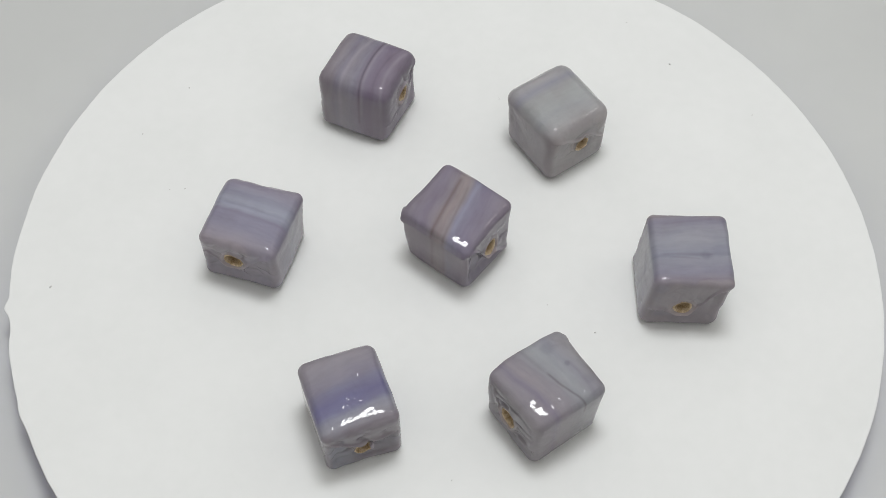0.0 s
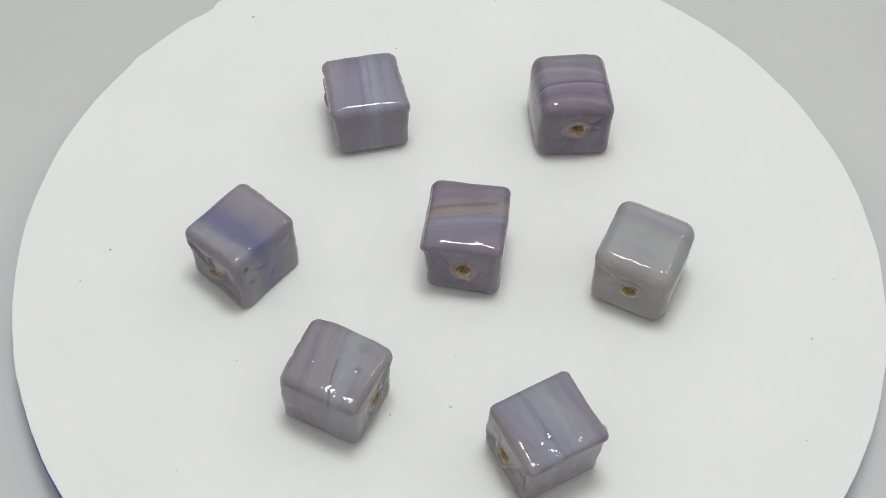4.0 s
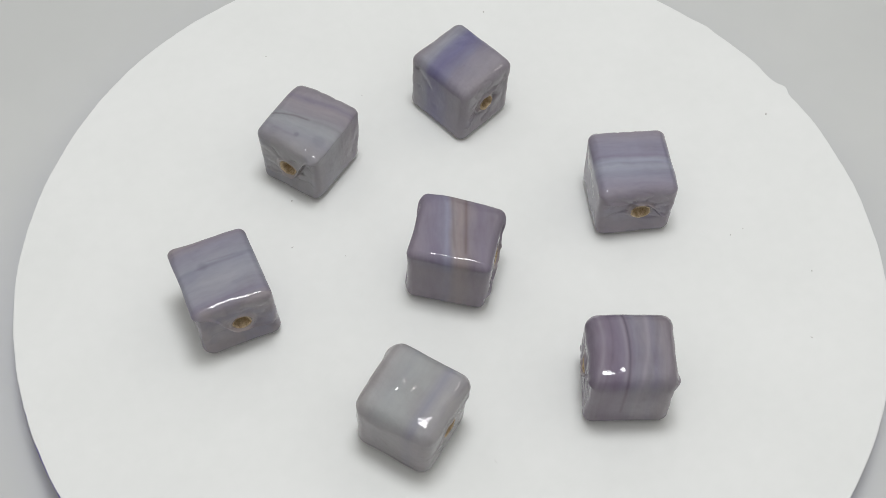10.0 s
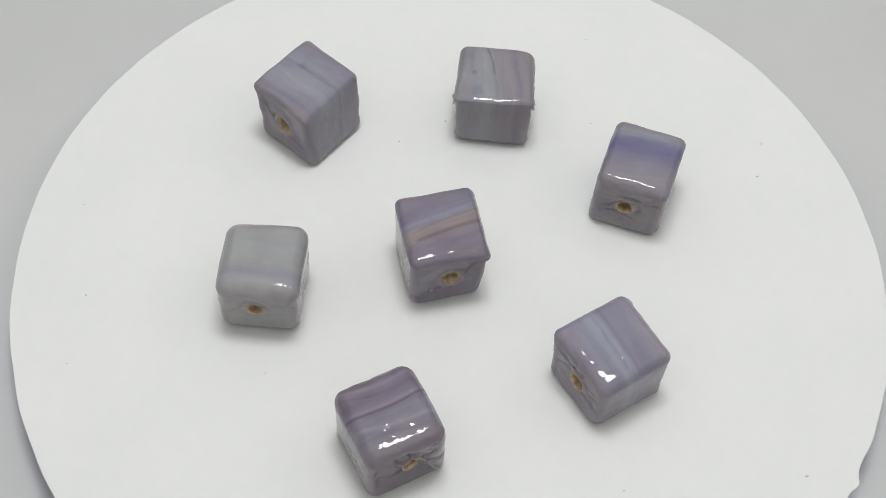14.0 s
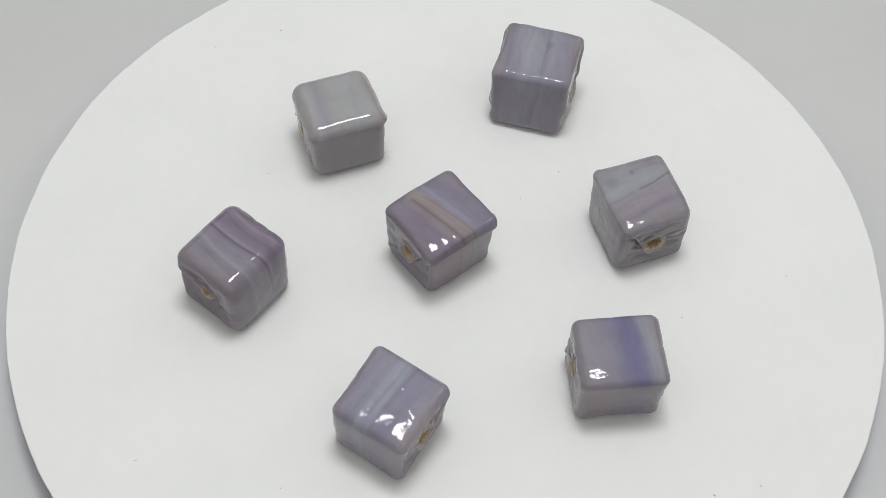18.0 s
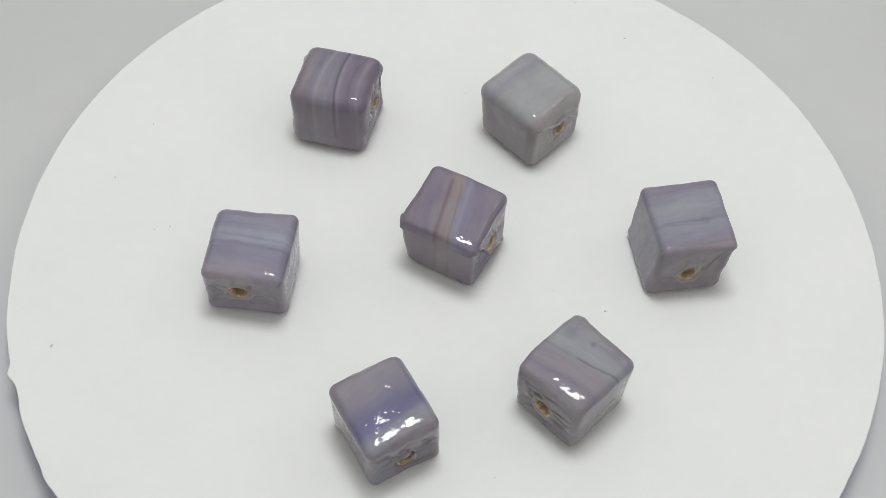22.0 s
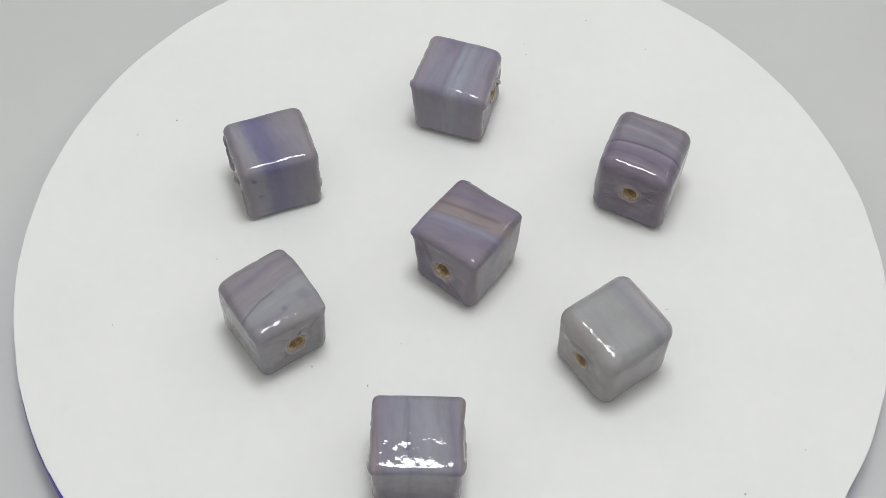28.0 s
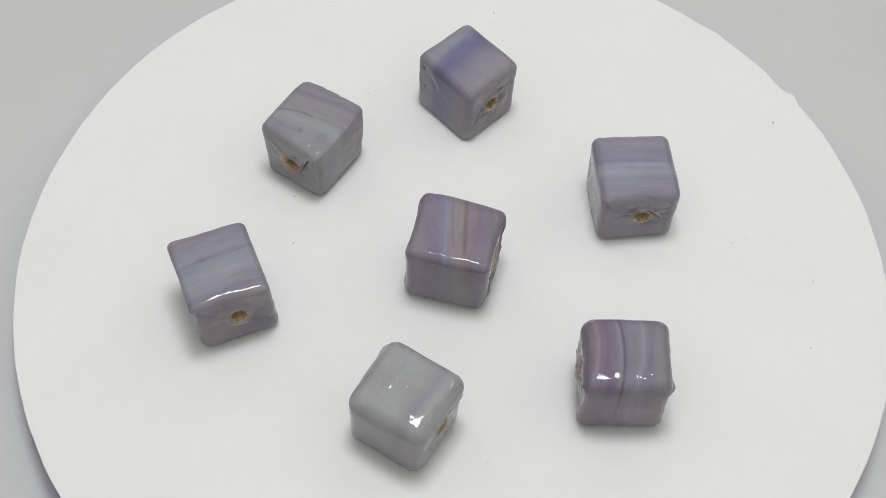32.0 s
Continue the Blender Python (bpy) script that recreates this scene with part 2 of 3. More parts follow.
RIM = 0.06060
v, f = lathe([(0.02, -PAPER), (0.05, -PAPER), (RIM - 0.0001, -PAPER), (RIM, -PAPER * 0.6), (RIM - 0.00005, -PAPER * 0.1), (RIM - 0.00025, 0.0), (0.05, 0.0), (0.02, 0.0)], 720, ragged)
paper = mesh_object("paper_disc", v, f, WHITE_PAPER, None, False)
tagged(paper, "hand-cut white paper disc lying on the turntable, flecked with dust", "paper disc")

# flecks of dust that ride on the paper: place in mm, length and width in mm, turn
FLECKS = ((12.8, -45.3, 0.5, 0.2, 20), (-22.6, -42.1, 0.5, 0.35, 60), (32.5, 38.6, 0.6, 0.3, 150), (26.0, 46.9, 0.45, 0.2, 30),
          (6.0, 30.0, 0.8, 0.1, 100), (-39.0, 10.1, 0.4, 0.25, 70), (-54.8, -7.5, 0.65, 0.35, 40), (20.0, -10.2, 0.45, 0.3, 10),
          (17.6, -17.8, 0.4, 0.3, 0), (1.5, -32.7, 0.35, 0.2, 50), (13.5, -6.2, 0.3, 0.2, 110), (-41.3, 28.9, 0.5, 0.2, 120), (-46.8, 19.6, 0.4, 0.25, 80), (-41.2, 9.8, 0.3, 0.2, 15),
          (-19.5, -47.5, 0.6, 0.2, 130), (44.6, 29.2, 0.5, 0.15, 75))


def fleck(x, y, length, width, turn):
    bm = bmesh.new()
    bmesh.ops.create_icosphere(bm, subdivisions=2, radius=0.00036)
    for w in bm.verts:
        k = 1 + 0.5 * noise.noise(w.co * 3000 + Vector((x, y, 0)))
        w.co = Vector((w.co.x * length * k, w.co.y * width * k, w.co.z * min(width, 0.25) * 0.7 * k))
    ob = part("dust_fleck", bm, DUST, paper, "", True)
    ob.matrix_basis = pose(x / 1000, y / 1000, min(width, 0.25) * 0.0003, 0, 0, turn)
    return ob


for row in FLECKS:
    fleck(*row)


# ---- beads ----
def bands(*rows, k=1.37):
    """Stops along the bore, from -1 to 1, with the colour seen in even light."""
    return [((p + 1) / 2, tone(*c, k)) for p, c in rows]


SIDE, BELT, RINGS, BORE = 64, 54, 38, 8


def smooth_step(a, b, x):
    """0 at a and 1 at b, eased; b may lie below a."""
    u = min(1.0, max(0.0, (x - a) / (b - a)))
    return u * u * (3 - 2 * u)


def bead_mesh(size, taper, lean, hole, bore_r, seed, lip=None, bulge=(0.0001, 0.0001, 0.0001, 0.0001, 0.00010), crease=(None, None), corner=0.00020, soft=0.0020, foot=0.0014, whirl=0.0001, corners=(), barrel=0.00042, slope=0.0, wave=1.0, crumple=(0.00012, 0.00012), dents=(), lift=0.00020, falloff=0.00036):
    """A rounded, uneven cube of glass round an open bore along x, standing on z = 0.
    hole: ((y, z), (y, z)) of the bore at +x and at -x. lip: (side, overhang, sharpness, level) of a pressed-out fold along the top edge at -y or +y.
    bulge: metres by which the faces +x, -x, +y, -y, top swell. barrel: metres by which the top falls away towards the bore's ends, falloff: towards -y and +y; slope: its rise towards +y. dents: (x, y, z, radius, depth) in mm of small pits. corners: mm by which single corners are drawn out. crumple: metres of ridged wrinkling round the bore at +x and -x. crease: for +x and -x, (height at -y, height at +y, depth, way) of a fold across the face, heights as shares of the bead; way 1 leaves the bore in the upper lobe, -1 in the hollow below it."""
    lx, ly, lz = size
    h = Vector((lx / 2, ly / 2, lz / 2))
    rnd = random.Random(seed)
    jit = {(i, j, k): Vector([rnd.uniform(-corner, corner) for _ in range(3)]) for i in (-1, 1) for j in (-1, 1) for k in (-1, 1)}
    pulled = [(key, Vector(w) / 1000) for key, w in corners]
    off = Vector((seed * 3.7, seed * 1.9, seed * 2.3))

    def rounded(p):
        r = soft + (foot - soft) * smooth_step(0.1, -0.5, p.z / h.z)
        if lip:
            r += (0.0006 - r) * smooth_step(0.35, 0.8, lip[0] * p.y / h.y) * smooth_step(0.1, 0.6, p.z / h.z) * (1 - smooth_step(0.45, 0.85, abs(p.x) / h.x))
        q = Vector([max(-(b - r), min(b - r, a)) for a, b in zip(p, h)])
        d = p - q
        return q + d.normalized() * r if d.length > 1e-9 else p

    def shaped(p):
        u = Vector((p.x / h.x, p.y / h.y, p.z / h.z))
        o = p.copy()
        o.x += taper[0] / lx * u.z * p.x + lean[0] / 2 * u.z
        o.y += taper[1] / ly * u.z * p.y + lean[1] / 2 * u.z
        fx, fy, fz = 1 - min(1, u.x * u.x), 1 - min(1, u.y * u.y), 1 - min(1, u.z * u.z)
        o.x += (bulge[0] if u.x > 0 else -bulge[1]) * fy * fz * abs(u.x) ** 3
        o.y += (bulge[2] if u.y > 0 else -bulge[3]) * fx * fz * abs(u.y) ** 3
        if u.z > 0:
            o.z += (lift + bulge[4] * fx * fy - barrel * min(1, abs(u.x)) ** 5 - falloff * min(1, abs(u.y)) ** 4 + slope * u.y) * u.z ** 3
        for (i, j, k), w in jit.items():
            o += w * ((1 + i * max(-1, min(1, u.x))) * (1 + j * max(-1, min(1, u.y))) * (1 + k * max(-1, min(1, u.z))) / 8)
        for (i, j, k), w in pulled:
            o += w * (max(0, (1 + i * u.x) * (1 + j * u.y) * (1 + k * u.z)) / 8) ** 4
        if lip:
            side, amount, sharp, level = lip
            s = u.y * side
            band = smooth_step(level - 0.04, level + 0.04, u.z) * smooth_step(0.55, 0.95, s)
            fin = smooth_step(level - 0.04, level + 0.04, u.z) * (1 - smooth_step(level + 0.06, level + 0.26, u.z)) * smooth_step(0.78, 0.97, s)
            o.y += side * (amount * band + sharp * fin)
        end = smooth_step(0.72, 1.0, abs(u.x)) * (1 if u.x > 0 else -1)
        if end:
            cy, cz = hole[0] if end > 0 else hole[1]
            dy, dz = p.y - cy, p.z + h.z - cz
            rr = math.hypot(dy, dz)
            o.x -= end * 0.00030 * math.exp(-(rr / 0.0021) ** 2) * (1.0 if dz > -0.0006 else 0.7)
            o.x -= end * 0.00018 * noise.noise(Vector((p.y, p.z, seed)) * 420) * math.exp(-(rr / 0.0035) ** 2)
            o.x += end * 0.00020 * math.exp(-((rr - bore_r * 1.45) / 0.00028) ** 2)
            ang = math.atan2(dz, dy)
            o.x -= end * whirl * math.sin(2.0 * ang + rr * 2300 + seed) * smooth_step(bore_r, bore_r * 1.6, rr) * math.exp(-(rr / 0.0034) ** 2)
            ridge = 1 - min(1, 2.2 * abs(noise.noise(Vector((p.y * 330, p.z * 520, seed * 1.3 + (0 if end > 0 else 7))))))
            o.x -= end * (crumple[0] if end > 0 else crumple[1]) * ridge ** 3 * smooth_step(bore_r * 1.1, bore_r * 1.7, rr) * math.exp(-(rr / 0.0040) ** 2)
            fold = crease[0] if end > 0 else crease[1]
            if fold:
                zm, zp, depth, way = fold
                mid = cz - 1.5 * bore_r if way > 0 else cz + 1.35 * bore_r
                side = zp * lz if dy > 0 else zm * lz
                across = abs(dy) / (h.y - cy if dy > 0 else h.y + cy)
                line = mid + (side - mid) * smooth_step(0.10, 0.80, across)
                line += 0.00035 * noise.noise(Vector((p.y * 450, seed, 0)))
                d = p.z + h.z - line
                edge = smooth_step(bore_r * 1.0, bore_r * 1.4, rr) * (1 - smooth_step(0.66, 0.97, abs(u.y))) * (1 - smooth_step(0.5, 0.98, -u.z)) * (1 - smooth_step(0.8, 1.0, u.z))
                o.x -= end * depth * (1 - smooth_step(-0.00020, 0.00010, d)) * edge
                o.x += end * depth * 0.45 * math.exp(-((d - 0.00028) / 0.00030) ** 2) * edge
                o.x -= end * depth * 0.60 * math.exp(-((d + 0.00022) / 0.00018) ** 2) * edge
        for dx, dy, dz, dr, depth in dents:
            away = Vector((p.x - dx / 1000, p.y - dy / 1000, p.z + h.z - dz / 1000)).length
            if away < dr * 0.0025:
                o -= Vector((u.x ** 5, u.y ** 5, u.z ** 5)).normalized() * depth / 1000 * math.exp(-(away * 1000 / dr) ** 2)
        n = noise.noise_vector(p * 170 + off) * 0.00010 + noise.noise_vector(p * 430 + off) * 0.00006 * wave
        o += n
        o.z = max(o.z + h.z, 0.0)
        return o

    ring0 = []
    for k in range(4 * SIDE):
        s, u = divmod(k, SIDE)
        u = 2 * u / SIDE - 1
        ring0.append(((u, -1), (1, u), (-u, 1), (-1, -u))[s])
    verts, rows = [], []

    def add(points):
        rows.append(len(verts))
        verts.extend(points)

    def on_face(end, w):
        cy, cz = hole[0] if end > 0 else hole[1]
        cz -= h.z
        pts = []
        for a, b in ring0:
            ang = math.atan2(b, a)
            rr = bore_r * (1 + 0.16 * noise.noise(Vector((math.cos(ang) * 1.3, math.sin(ang) * 1.3, seed + end))))
            y = (1 - w) * (cy + rr * math.cos(ang)) + w * a * h.y
            z = (1 - w) * (cz + rr * math.sin(ang)) + w * b * h.z
            pts.append(shaped(rounded(Vector((end * h.x, y, z)))))
        return pts

    for j in range(BELT + 1):
        x = h.x * (2 * j / BELT - 1)
        add([shaped(rounded(Vector((x, a * h.y, b * h.z)))) for a, b in ring0])
    for j in range(1, RINGS + 1):
        add(on_face(1, (1 - j / RINGS) ** 1.15))
    ends = (on_face(1, 0.0), on_face(-1, 0.0))
    for j in range(1, BORE):
        u = j / BORE
        u = u * u * (3 - 2 * u)
        add([p.lerp(q, u) for p, q in zip(*ends)])
    for j in range(RINGS, 0, -1):
        add(on_face(-1, (1 - j / RINGS) ** 1.15))
    n, faces = 4 * SIDE, []
    for j in range(len(rows)):
        a0, b0 = rows[j], rows[(j + 1) % len(rows)]
        for i in range(n):
            i2 = (i + 1) % n
            faces.append((a0 + i, b0 + i, b0 + i2, a0 + i2))
    return verts, faces, ends


def bore_lining(ends, seed):
    """The crusty clay film left in the bore: a thin tube inside the glass with a chipped collar at each mouth."""
    n = len(ends[0])
    c0 = sum(ends[0], Vector()) / n
    c1 = sum(ends[1], Vector()) / n
    verts, faces = [], []
    outer = [(-0.006, 1.15), (0.004, 1.04), (0.03, 0.985), (0.5, 0.985), (0.97, 0.985), (0.996, 1.04), (1.006, 1.15)]
    inner = [(1.010, 1.10), (1.004, 0.95), (0.97, 0.89), (0.8, 0.89), (0.65, 0.89), (0.5, 0.89), (0.35, 0.89), (0.2, 0.89), (0.03, 0.89), (-0.004, 0.95), (-0.010, 1.10)]
    for u, k in outer + inner:
        c = c0.lerp(c1, u)
        for p, q in zip(*ends):
            w = p.lerp(q, u) - c
            chip = noise.noise(Vector((w.y * 1800, w.z * 1800, u * 9 + seed)))
            verts.append(c + w * (k + (0.10 * chip if k > 1.0 else 0.04 * chip if k < 0.98 else 0)))
    total = len(outer) + len(inner)
    for j in range(total):
        for i in range(n):
            a, b = j * n, (j + 1) % total * n
            faces.append((a + i, a + (i + 1) % n, b + (i + 1) % n, b + i))
    return verts, faces


BURR_GLASS = glass("burr_glass", bands((-1, (130, 124, 132)), (1, (136, 130, 134))), 0.08, 0.04, 9.0)


def burr(parent, mat, at, radius, stretch, seed):
    """A small melted nub of glass."""
    bm = bmesh.new()
    bmesh.ops.create_icosphere(bm, subdivisions=3, radius=radius)
    for w in bm.verts:
        k = 1 + 0.45 * noise.noise(w.co / radius * 1.1 + Vector((seed, 0, 0)))
        w.co = Vector((w.co.x * stretch[0], w.co.y * stretch[1], w.co.z * stretch[2])) * k
    ob = part("glass_burr", bm, mat, parent, "", True)
    ob.location = at
    return ob


def bead(at, yaw, mat, label, seed, size, taper, lean, hole, bore_r=0.0010, burrs=(), **shape):
    """at: metres on the disc; sizes in mm."""
    ob = tagged(new("glass_bead"), label, "bead", "cube beads on the disc")
    mm = lambda row: tuple(q / 1000 for q in row)
    verts, faces, ends = bead_mesh(mm(size), mm(taper), mm(lean), (mm(hole[0]), mm(hole[1])), bore_r, seed, **shape)
    mesh_object("body", verts, faces, mat, ob)
    v, f = bore_lining(ends, seed)
    tagged(mesh_object("bore_lining", v, f, BORE_CLAY, ob), "crusty beige clay film inside the bore")
    for k, (x, y, z, r, sx, sy, sz) in enumerate(burrs):
        burr(ob, BURR_GLASS, (x / 1000, y / 1000, z / 1000), r / 1000, (sx, sy, sz), seed + k)
    ob["rest"] = (at[0] / 1000, at[1] / 1000, yaw)
    ob.matrix_basis = pose(at[0] / 1000, at[1] / 1000, 0.0, 0, 0, yaw)
    return ob


DARK, BROWN, PALE, BLUISH, PLUM = (0.050, 0.036, 0.050, 1), (0.12, 0.085, 0.085, 1), (0.40, 0.37, 0.40, 1), (0.30, 0.32, 0.40, 1), (0.13, 0.095, 0.155, 1)
# (y, z) in mm of the two mouths of each bead's bore
MOUTHS = {"A": ((-0.1, 6.9), (-0.2, 6.2)), "B": ((0.2, 6.2), (0.3, 6.2)), "C": ((-0.55, 6.2), (-0.5, 5.6)), "D": ((0.1, 5.9), (-0.3, 6.4)),
          "E": ((-0.35, 5.3), (-0.35, 6.4)), "F": ((-0.1, 4.9), (0.2, 5.7)), "G": ((-0.15, 5.7), (-0.25, 5.6))}
COLLARS = {k: tuple((y / 1000, z / 1000) for y, z in ends) for k, ends in MOUTHS.items()}

GLASS_A = glass("purple_glass", bands((-1, (128, 118, 126)), (-0.65, (132, 124, 131)), (-0.42, (126, 120, 134)), (-0.22, (134, 128, 137)), (0.0, (127, 121, 135)),
                                      (0.22, (123, 112, 130)), (0.5, (116, 103, 122)), (0.72, (125, 113, 129)), (1, (118, 107, 121)), k=1.02), 0.06, 0.07, 1.0, 0.0,
                ((0.09, -0.01, 0.13, 0.035, -1.1, 1.2, 0.004, 0.50, DARK), (0.16, -0.01, 0.13, 0.05, -1.1, 0.9, 0.006, 0.18, PALE), (-0.5, 0.2, 0.1, 0.05, -0.9, 0.9, 0.002, 0.12, DARK),
                 (0.46, 0.08, 0.20, 0.035, -0.9, 1.2, 0.002, 0.16, DARK), (0.66, 0.05, 0.22, 0.05, -1.2, 1.2, 0.002, 0.16, PALE), (-0.32, 0.12, 0.14, 0.05, -1.2, 1.2, 0.002, 0.20, PALE)),
                (), 0.00013, holes=COLLARS["A"])
GLASS_B = glass("pale_grey_glass", bands((-1, (151, 147, 147)), (-0.65, (147, 145, 147)), (-0.48, (137, 136, 145)), (-0.30, (146, 146, 146)), (0.0, (148, 149, 148)),
                                         (0.35, (145, 146, 147)), (0.6, (148, 147, 147)), (1, (151, 144, 143)), k=1.11), 0.05, 0.03, 2.0, 0.0,
                ((-0.45, 0.05, 0.03, 0.09, -1.1, 1.1, 0.004, 0.06, PLUM),), (), 0.00018, plain=(0.7, 0.5), holes=COLLARS["B"])
GLASS_C = glass("lilac_glass", bands((-1, (131, 122, 131)), (-0.65, (125, 120, 135)), (-0.38, (123, 122, 138)), (-0.16, (133, 135, 148)), (-0.06, (127, 127, 142)), (0.04, (131, 132, 146)),
                                     (0.14, (124, 120, 138)), (0.5, (121, 117, 134)), (1, (136, 127, 134)), k=1.21), 0.08, 0.06, 3.0, -0.04,
                ((-0.02, 0.05, -0.06, 0.045, -1.1, 1.1, 0.004, 0.36, BLUISH), (-0.27, 0.02, 0.05, 0.05, -1.1, 1.1, 0.004, 0.20, BLUISH), (0.12, 0.05, 0.0, 0.06, -1.0, 1.0, 0.006, 0.22, PLUM)), (), 0.00014, holes=COLLARS["C"])
GLASS_D = glass("mauve_glass", bands((-1, (122, 113, 124)), (-0.6, (119, 109, 125)), (-0.36, (124, 114, 124)), (-0.2, (131, 119, 121)), (-0.08, (138, 125, 125)),
                                     (0.06, (132, 122, 126)), (0.2, (123, 119, 138)), (0.5, (118, 110, 129)), (1, (124, 114, 126)), k=1.08), 0.06, 0.07, 4.0, 0.23,
                ((-0.24, -0.20, 0.0, 0.045, -1.1, 0.7, 0.002, 0.55, BROWN), (0.05, -0.25, 0.0, 0.035, -1.1, 0.6, 0.002, 0.28, BROWN), (0.22, -0.2, 0.0, 0.05, -0.8, 1.0, 0.006, 0.22, BLUISH)), (), 0.00012, plain=(0.65, 0.5), holes=COLLARS["D"])
GLASS_E = glass("grey_blue_glass", bands((-1, (135, 127, 131)), (-0.78, (123, 118, 134)), (-0.6, (131, 129, 140)), (-0.2, (134, 134, 144)), (0.1, (128, 128, 141)), (0.2, (121, 121, 135)),
                                         (0.27, (131, 131, 142)), (0.7, (125, 121, 136)), (1, (136, 127, 131)), k=1.11), 0.07, 0.06, 5.0, 0.0,
                ((0.20, 0.0, 0.0, 0.035, -0.7, 0.6, 0.008, 0.22, PLUM), (0.30, 0.06, 0.05, 0.025, -0.5, 0.3, 0.008, 0.20, PLUM), (-0.72, -0.12, 0.0, 0.04, -0.6, 0.7, 0.008, 0.22, PLUM), (0.85, 0.0, 0.0, 0.05, -1.0, 1.0, 0.008, 0.20, PLUM)),
                ((0.24, 0.36, 0.12, 0.25),), 0.00014, holes=COLLARS["E"])
GLASS_F = glass("blue_banded_glass", bands((-1, (134, 127, 132)), (-0.5, (128, 122, 132)), (-0.25, (123, 117, 132)), (-0.08, (113, 110, 134)), (0.2, (101, 98, 134)),
                                           (0.42, (108, 106, 137)), (0.58, (129, 129, 142)), (0.72, (134, 133, 142)), (1, (130, 122, 128)), k=1.12), 0.08, 0.05, 6.0, 0.15, (), (), 0.00017, plain=(0.75, 0.2), holes=COLLARS["F"])
GLASS_G = glass("smoky_grey_glass", bands((-1, (137, 133, 135)), (-0.6, (134, 133, 141)), (-0.32, (140, 142, 146)), (-0.1, (135, 134, 139)), (0.12, (131, 125, 132)),
                                          (0.36, (133, 126, 132)), (0.52, (120, 112, 127)), (0.68, (129, 122, 130)), (1, (132, 126, 130)), k=1.10), 0.08, 0.05, 7.0, 0.12,
                ((-0.06, -0.2, -0.12, 0.030, -0.15, 1.1, 0.008, 0.40, DARK), (-0.04, -0.2, -0.05, 0.05, -1.0, -0.1, 0.006, 0.12, DARK), (-0.62, -0.15, 0.2, 0.05, -0.2, 1.0, 0.006, 0.15, PLUM)),
                ((-0.56, -0.06, 0.065, 0.34), (-0.42, -0.62, 0.16, 0.22), (-0.75, 0.5, 0.12, 0.14)), 0.00020, holes=COLLARS["G"])

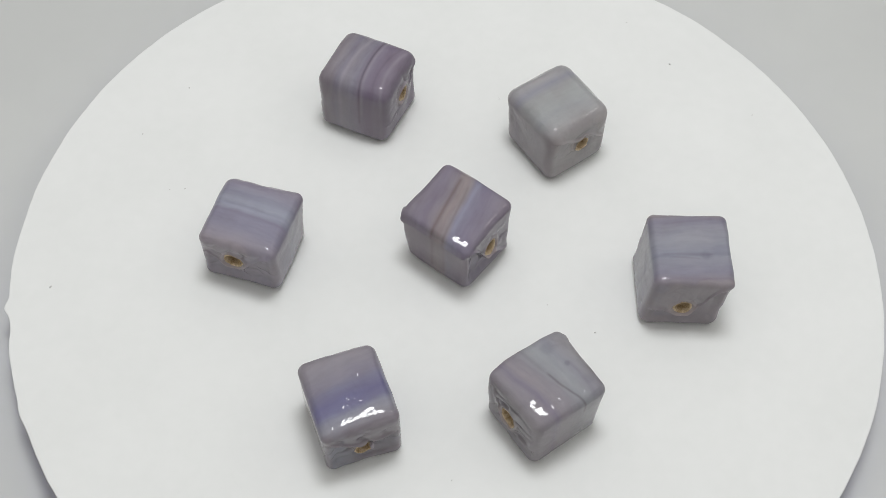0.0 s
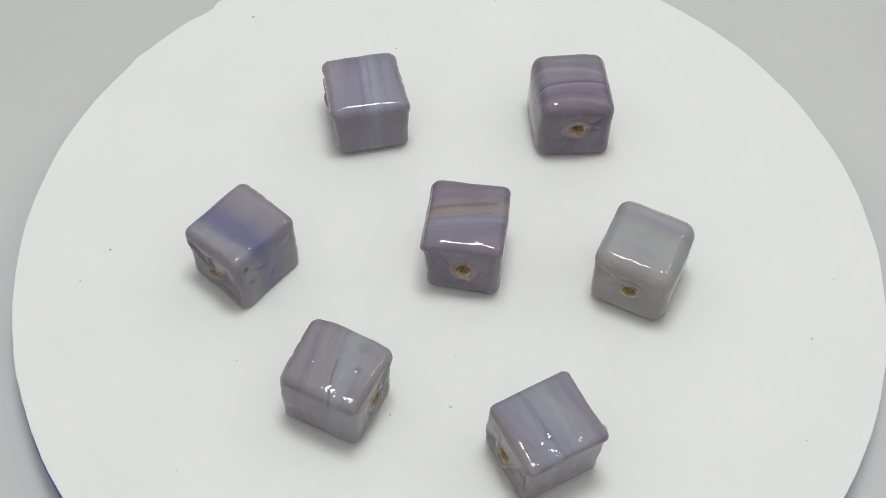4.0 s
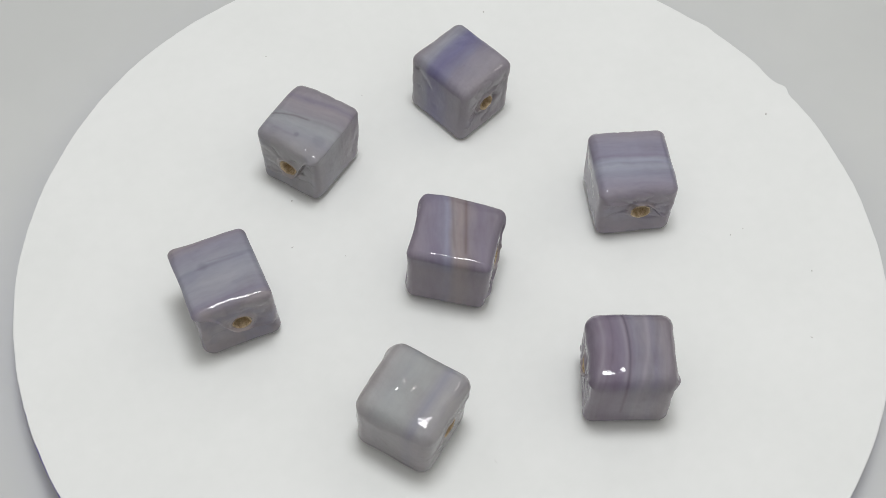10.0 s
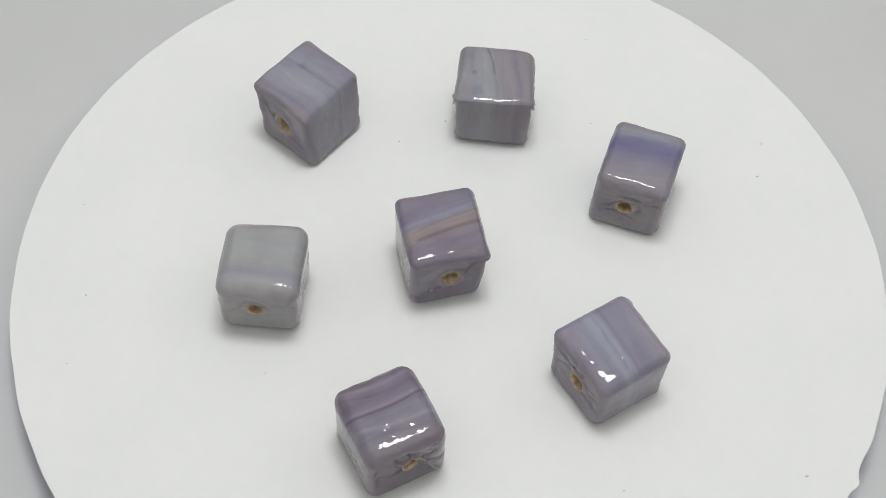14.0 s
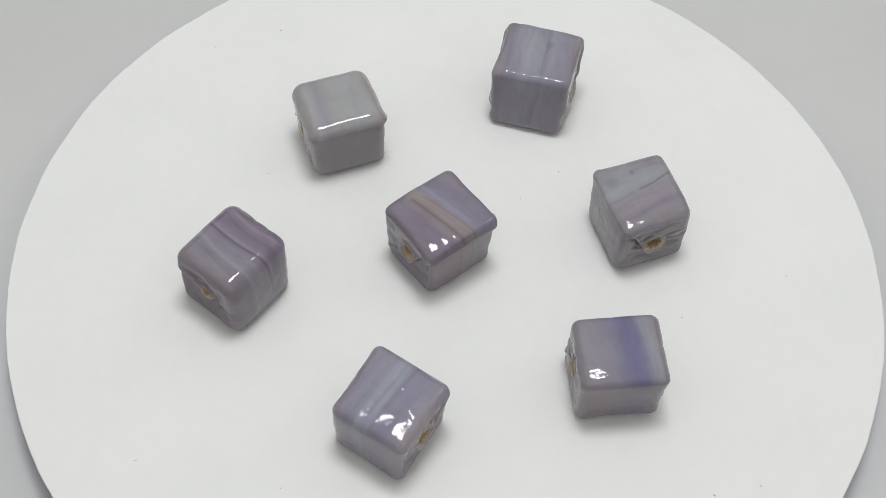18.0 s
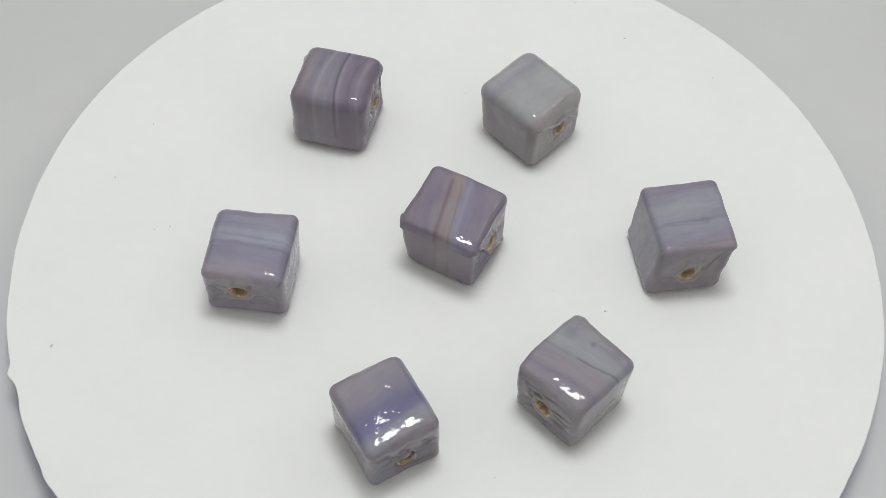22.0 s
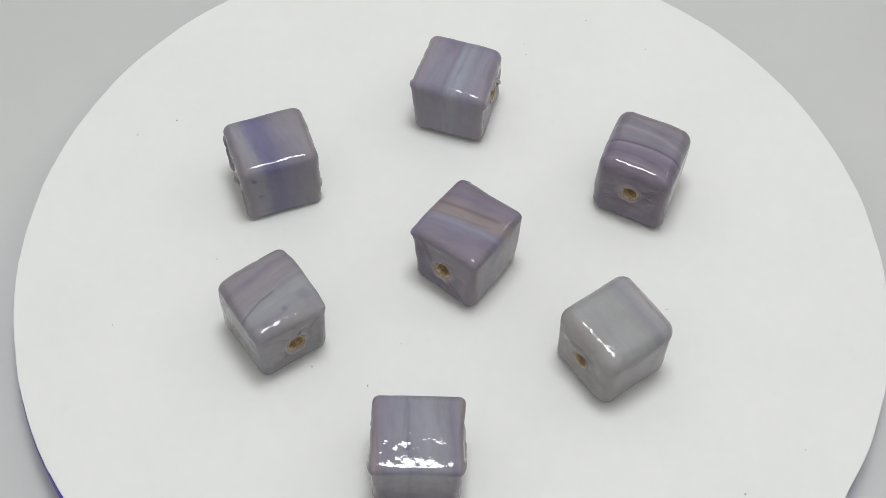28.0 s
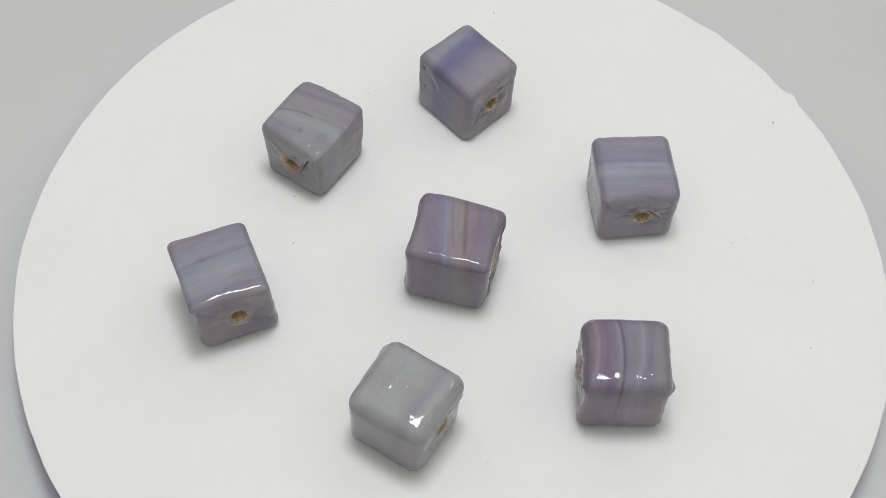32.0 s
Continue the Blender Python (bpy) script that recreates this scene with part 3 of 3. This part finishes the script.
BEADS = [
    bead((-13.65, 26.33), -21.0, GLASS_A, "glossy purple glass cube bead with a dark fold across its top", 11, (11.41, 10.63, 11.19), (0.18, 0.0), (0.13, 0.07),
         MOUTHS["A"], 0.00105, crease=((0.35, 0.85, 0.0003, 1), (0.12, 0.80, 0.0009, -1)), whirl=0.00014, crumple=(0.0002, 0.0005), bulge=(0.0002, -0.0002, 0.0002, 0.0005, 0.00012), soft=0.0016, foot=0.0016,
         corners=(((1, 1, -1), (0.3, 0.3, 0.0)),), dents=((-3.0, -1.6, 11.2, 0.25, 0.07), (0.0, -4.3, 11.0, 0.28, 0.09), (1.2, -3.5, 11.1, 0.25, 0.08))),
    bead((14.25, 21.59), -52.2, GLASS_B, "glossy pale grey glass cube bead with rounded edges", 12, (11.24, 10.69, 10.79), (0.18, 0.22), (-0.32, -0.23),
         MOUTHS["B"], 0.00105, crease=((0.82, 0.50, 0.00050, -1), (0.70, 0.45, 0.00025, -1)), crumple=(0.00015, 0.00010), bulge=(0.0002, 0.0001, 0.0002, -0.00015, 0.00012), soft=0.0018, foot=0.0017, slope=0.0),
    bead((-27.18, -0.42), -105.2, GLASS_C, "glossy lilac glass cube bead with pale blue-grey streaks", 13, (10.93, 10.76, 10.28), (0.13, 0.03), (0.34, 0.09),
         MOUTHS["C"], 0.00115, crease=((0.62, 0.88, 0.00055, 1), (0.35, 0.78, 0.00045, -1)), crumple=(0.0003, 0.0003), soft=0.0012,
         corners=(((-1, 1, 1), (-0.35, 0.35, 0.3)), ((1, -1, -1), (0.5, -0.35, 0.0))), dents=((-0.2, 0.8, 10.3, 0.25, 0.06), (-1.3, -2.1, 10.3, 0.25, 0.06)), burrs=((5.35, 0.5, 4.9, 0.55, 0.5, 0.8, 1.5),)),
    bead((0.51, 2.06), -34.2, GLASS_D, "glossy mauve glass cube bead with a tan streak", 14, (11.28, 10.22, 11.28), (0.16, 0.30), (-0.25, -0.13),
         MOUTHS["D"], 0.00110, lip=(-1, 0.00016, 0.00030, 0.64), crease=((0.88, 0.10, 0.00080, 1), (0.90, 0.25, 0.00070, 1)), crumple=(0.00012, 0.00018), soft=0.0010, corner=0.0001, lift=0.0, slope=0.00012, bulge=(0.0001, 0.0001, 0.0003, 0.0001, 0.0001),
         corners=(((1, -1, 1), (0.35, -0.25, 0.0)), ((-1, -1, 1), (-0.2, 0.1, -0.25)), ((1, 1, -1), (0.3, 0.1, 0.0)), ((-1, -1, -1), (0.3, 0.2, 0.0))),
         dents=((1.2, -1.3, 11.3, 0.25, 0.06),), burrs=((-5.65, 2.4, 4.2, 0.40, 0.5, 1.0, 1.2), (5.25, -4.75, 9.5, 0.5, 0.95, 0.8, 0.8))),
    bead((31.14, -2.96), -87.3, GLASS_E, "glossy grey-blue glass cube bead with fine streaks", 15, (11.39, 10.48, 11.33), (-0.01, 0.0), (0.18, 0.40),
         MOUTHS["E"], 0.00110, lip=(1, 0.00010, 0.00016, 0.80), crease=((0.42, 0.86, 0.00065, 1), (0.32, 0.88, 0.00065, 1)), soft=0.0010, foot=0.0016, slope=0.00004, barrel=0.00010, lift=0.00004, falloff=0.00020,
         corners=(((1, 1, 1), (0.35, 0.2, 0.1)), ((-1, 1, 1), (-0.30, 0.22, 0.0)), ((-1, 1, -1), (-0.3, 0.35, 0.0)), ((1, 1, -1), (0.35, 0.45, 0.0)), ((1, -1, -1), (0.0, -0.3, 0.0)), ((-1, -1, -1), (-0.5, -0.3, 0.0)), ((-1, -1, 1), (-0.2, -0.2, -0.3))),
         dents=((1.5, 2.3, 11.3, 0.45, 0.10), (2.6, 2.7, 11.3, 0.3, 0.08), (-0.2, 4.2, 11.2, 0.28, 0.08)), burrs=((5.5, 4.8, 8.4, 0.22, 0.9, 0.7, 1.4),)),
    bead((-11.7, -25.79), -67.3, GLASS_F, "glossy lilac glass cube bead with a deep blue band", 16, (11.19, 9.94, 10.63), (0.14, 0.13), (0.07, -0.40),
         MOUTHS["F"], 0.00105, crease=((0.78, 0.62, 0.00075, -1), (0.75, 0.30, 0.00035, -1)), crumple=(0.00045, 0.00035), soft=0.0012, slope=0.00015, dents=((-1.4, 1.2, 10.6, 0.25, 0.07), (0.8, 0.7, 10.6, 0.25, 0.06), (-0.9, 1.6, 10.6, 0.25, 0.06), (3.9, 5.0, 9.0, 0.35, 0.28), (2.3, 5.0, 7.9, 0.5, 0.14), (1.5, 5.0, 7.2, 0.45, 0.12), (3.4, 5.0, 5.6, 0.35, 0.22), (0.2, 5.0, 4.0, 0.6, 0.10)),
         corners=(((1, -1, -1), (0.3, -0.4, 0.0)), ((1, 1, -1), (0.35, 0.0, 0.0)), ((-1, -1, -1), (0.0, -0.5, 0.0))), burrs=((5.75, 0.9, 5.2, 0.5, 0.9, 0.6, 1.2),)),
    bead((12.72, -23.05), -143.1, GLASS_G, "glossy smoky grey glass cube bead with a dark curved line", 17, (11.22, 10.14, 10.88), (-0.04, 0.11), (0.0, -0.04),
         MOUTHS["G"], 0.00120, lip=(-1, 0.00004, 0.00012, 0.90), lift=-0.00008, slope=0.00032, crease=((0.84, 0.35, 0.00055, 1), (0.88, 0.25, 0.00055, 1)), crumple=(0.0005, 0.0002), soft=0.0011, corners=(((-1, -1, 1), (-0.2, -0.3, 0.0)), ((1, -1, 1), (0.0, 0.2, -0.1)), ((1, 1, 1), (-0.3, -0.2, -0.3)), ((1, 1, -1), (0.2, 0.2, 0))), bulge=(0.0002, 0.0002, 0.0002, 0.0002, 0.0001), dents=((-3.0, 0.2, 11.0, 0.4, 0.09),)),
]


def motions():
    times = [0.5 * k for k in range(65)]
    walk(platter, [(t, pose(0.0004, 0.0002, 0, 0, 0, turned(t))) for t in times])
    walk(paper, [(t, pose(0, 0, 0, 0, 0, turned(t))) for t in times])
    for ob in BEADS:
        x, y, yaw = ob["rest"]
        rest = pose(x, y, 0, 0, 0, yaw)
        walk(ob, [(t, pose(0, 0, 0, 0, 0, turned(t)) @ rest) for t in times])


motions()
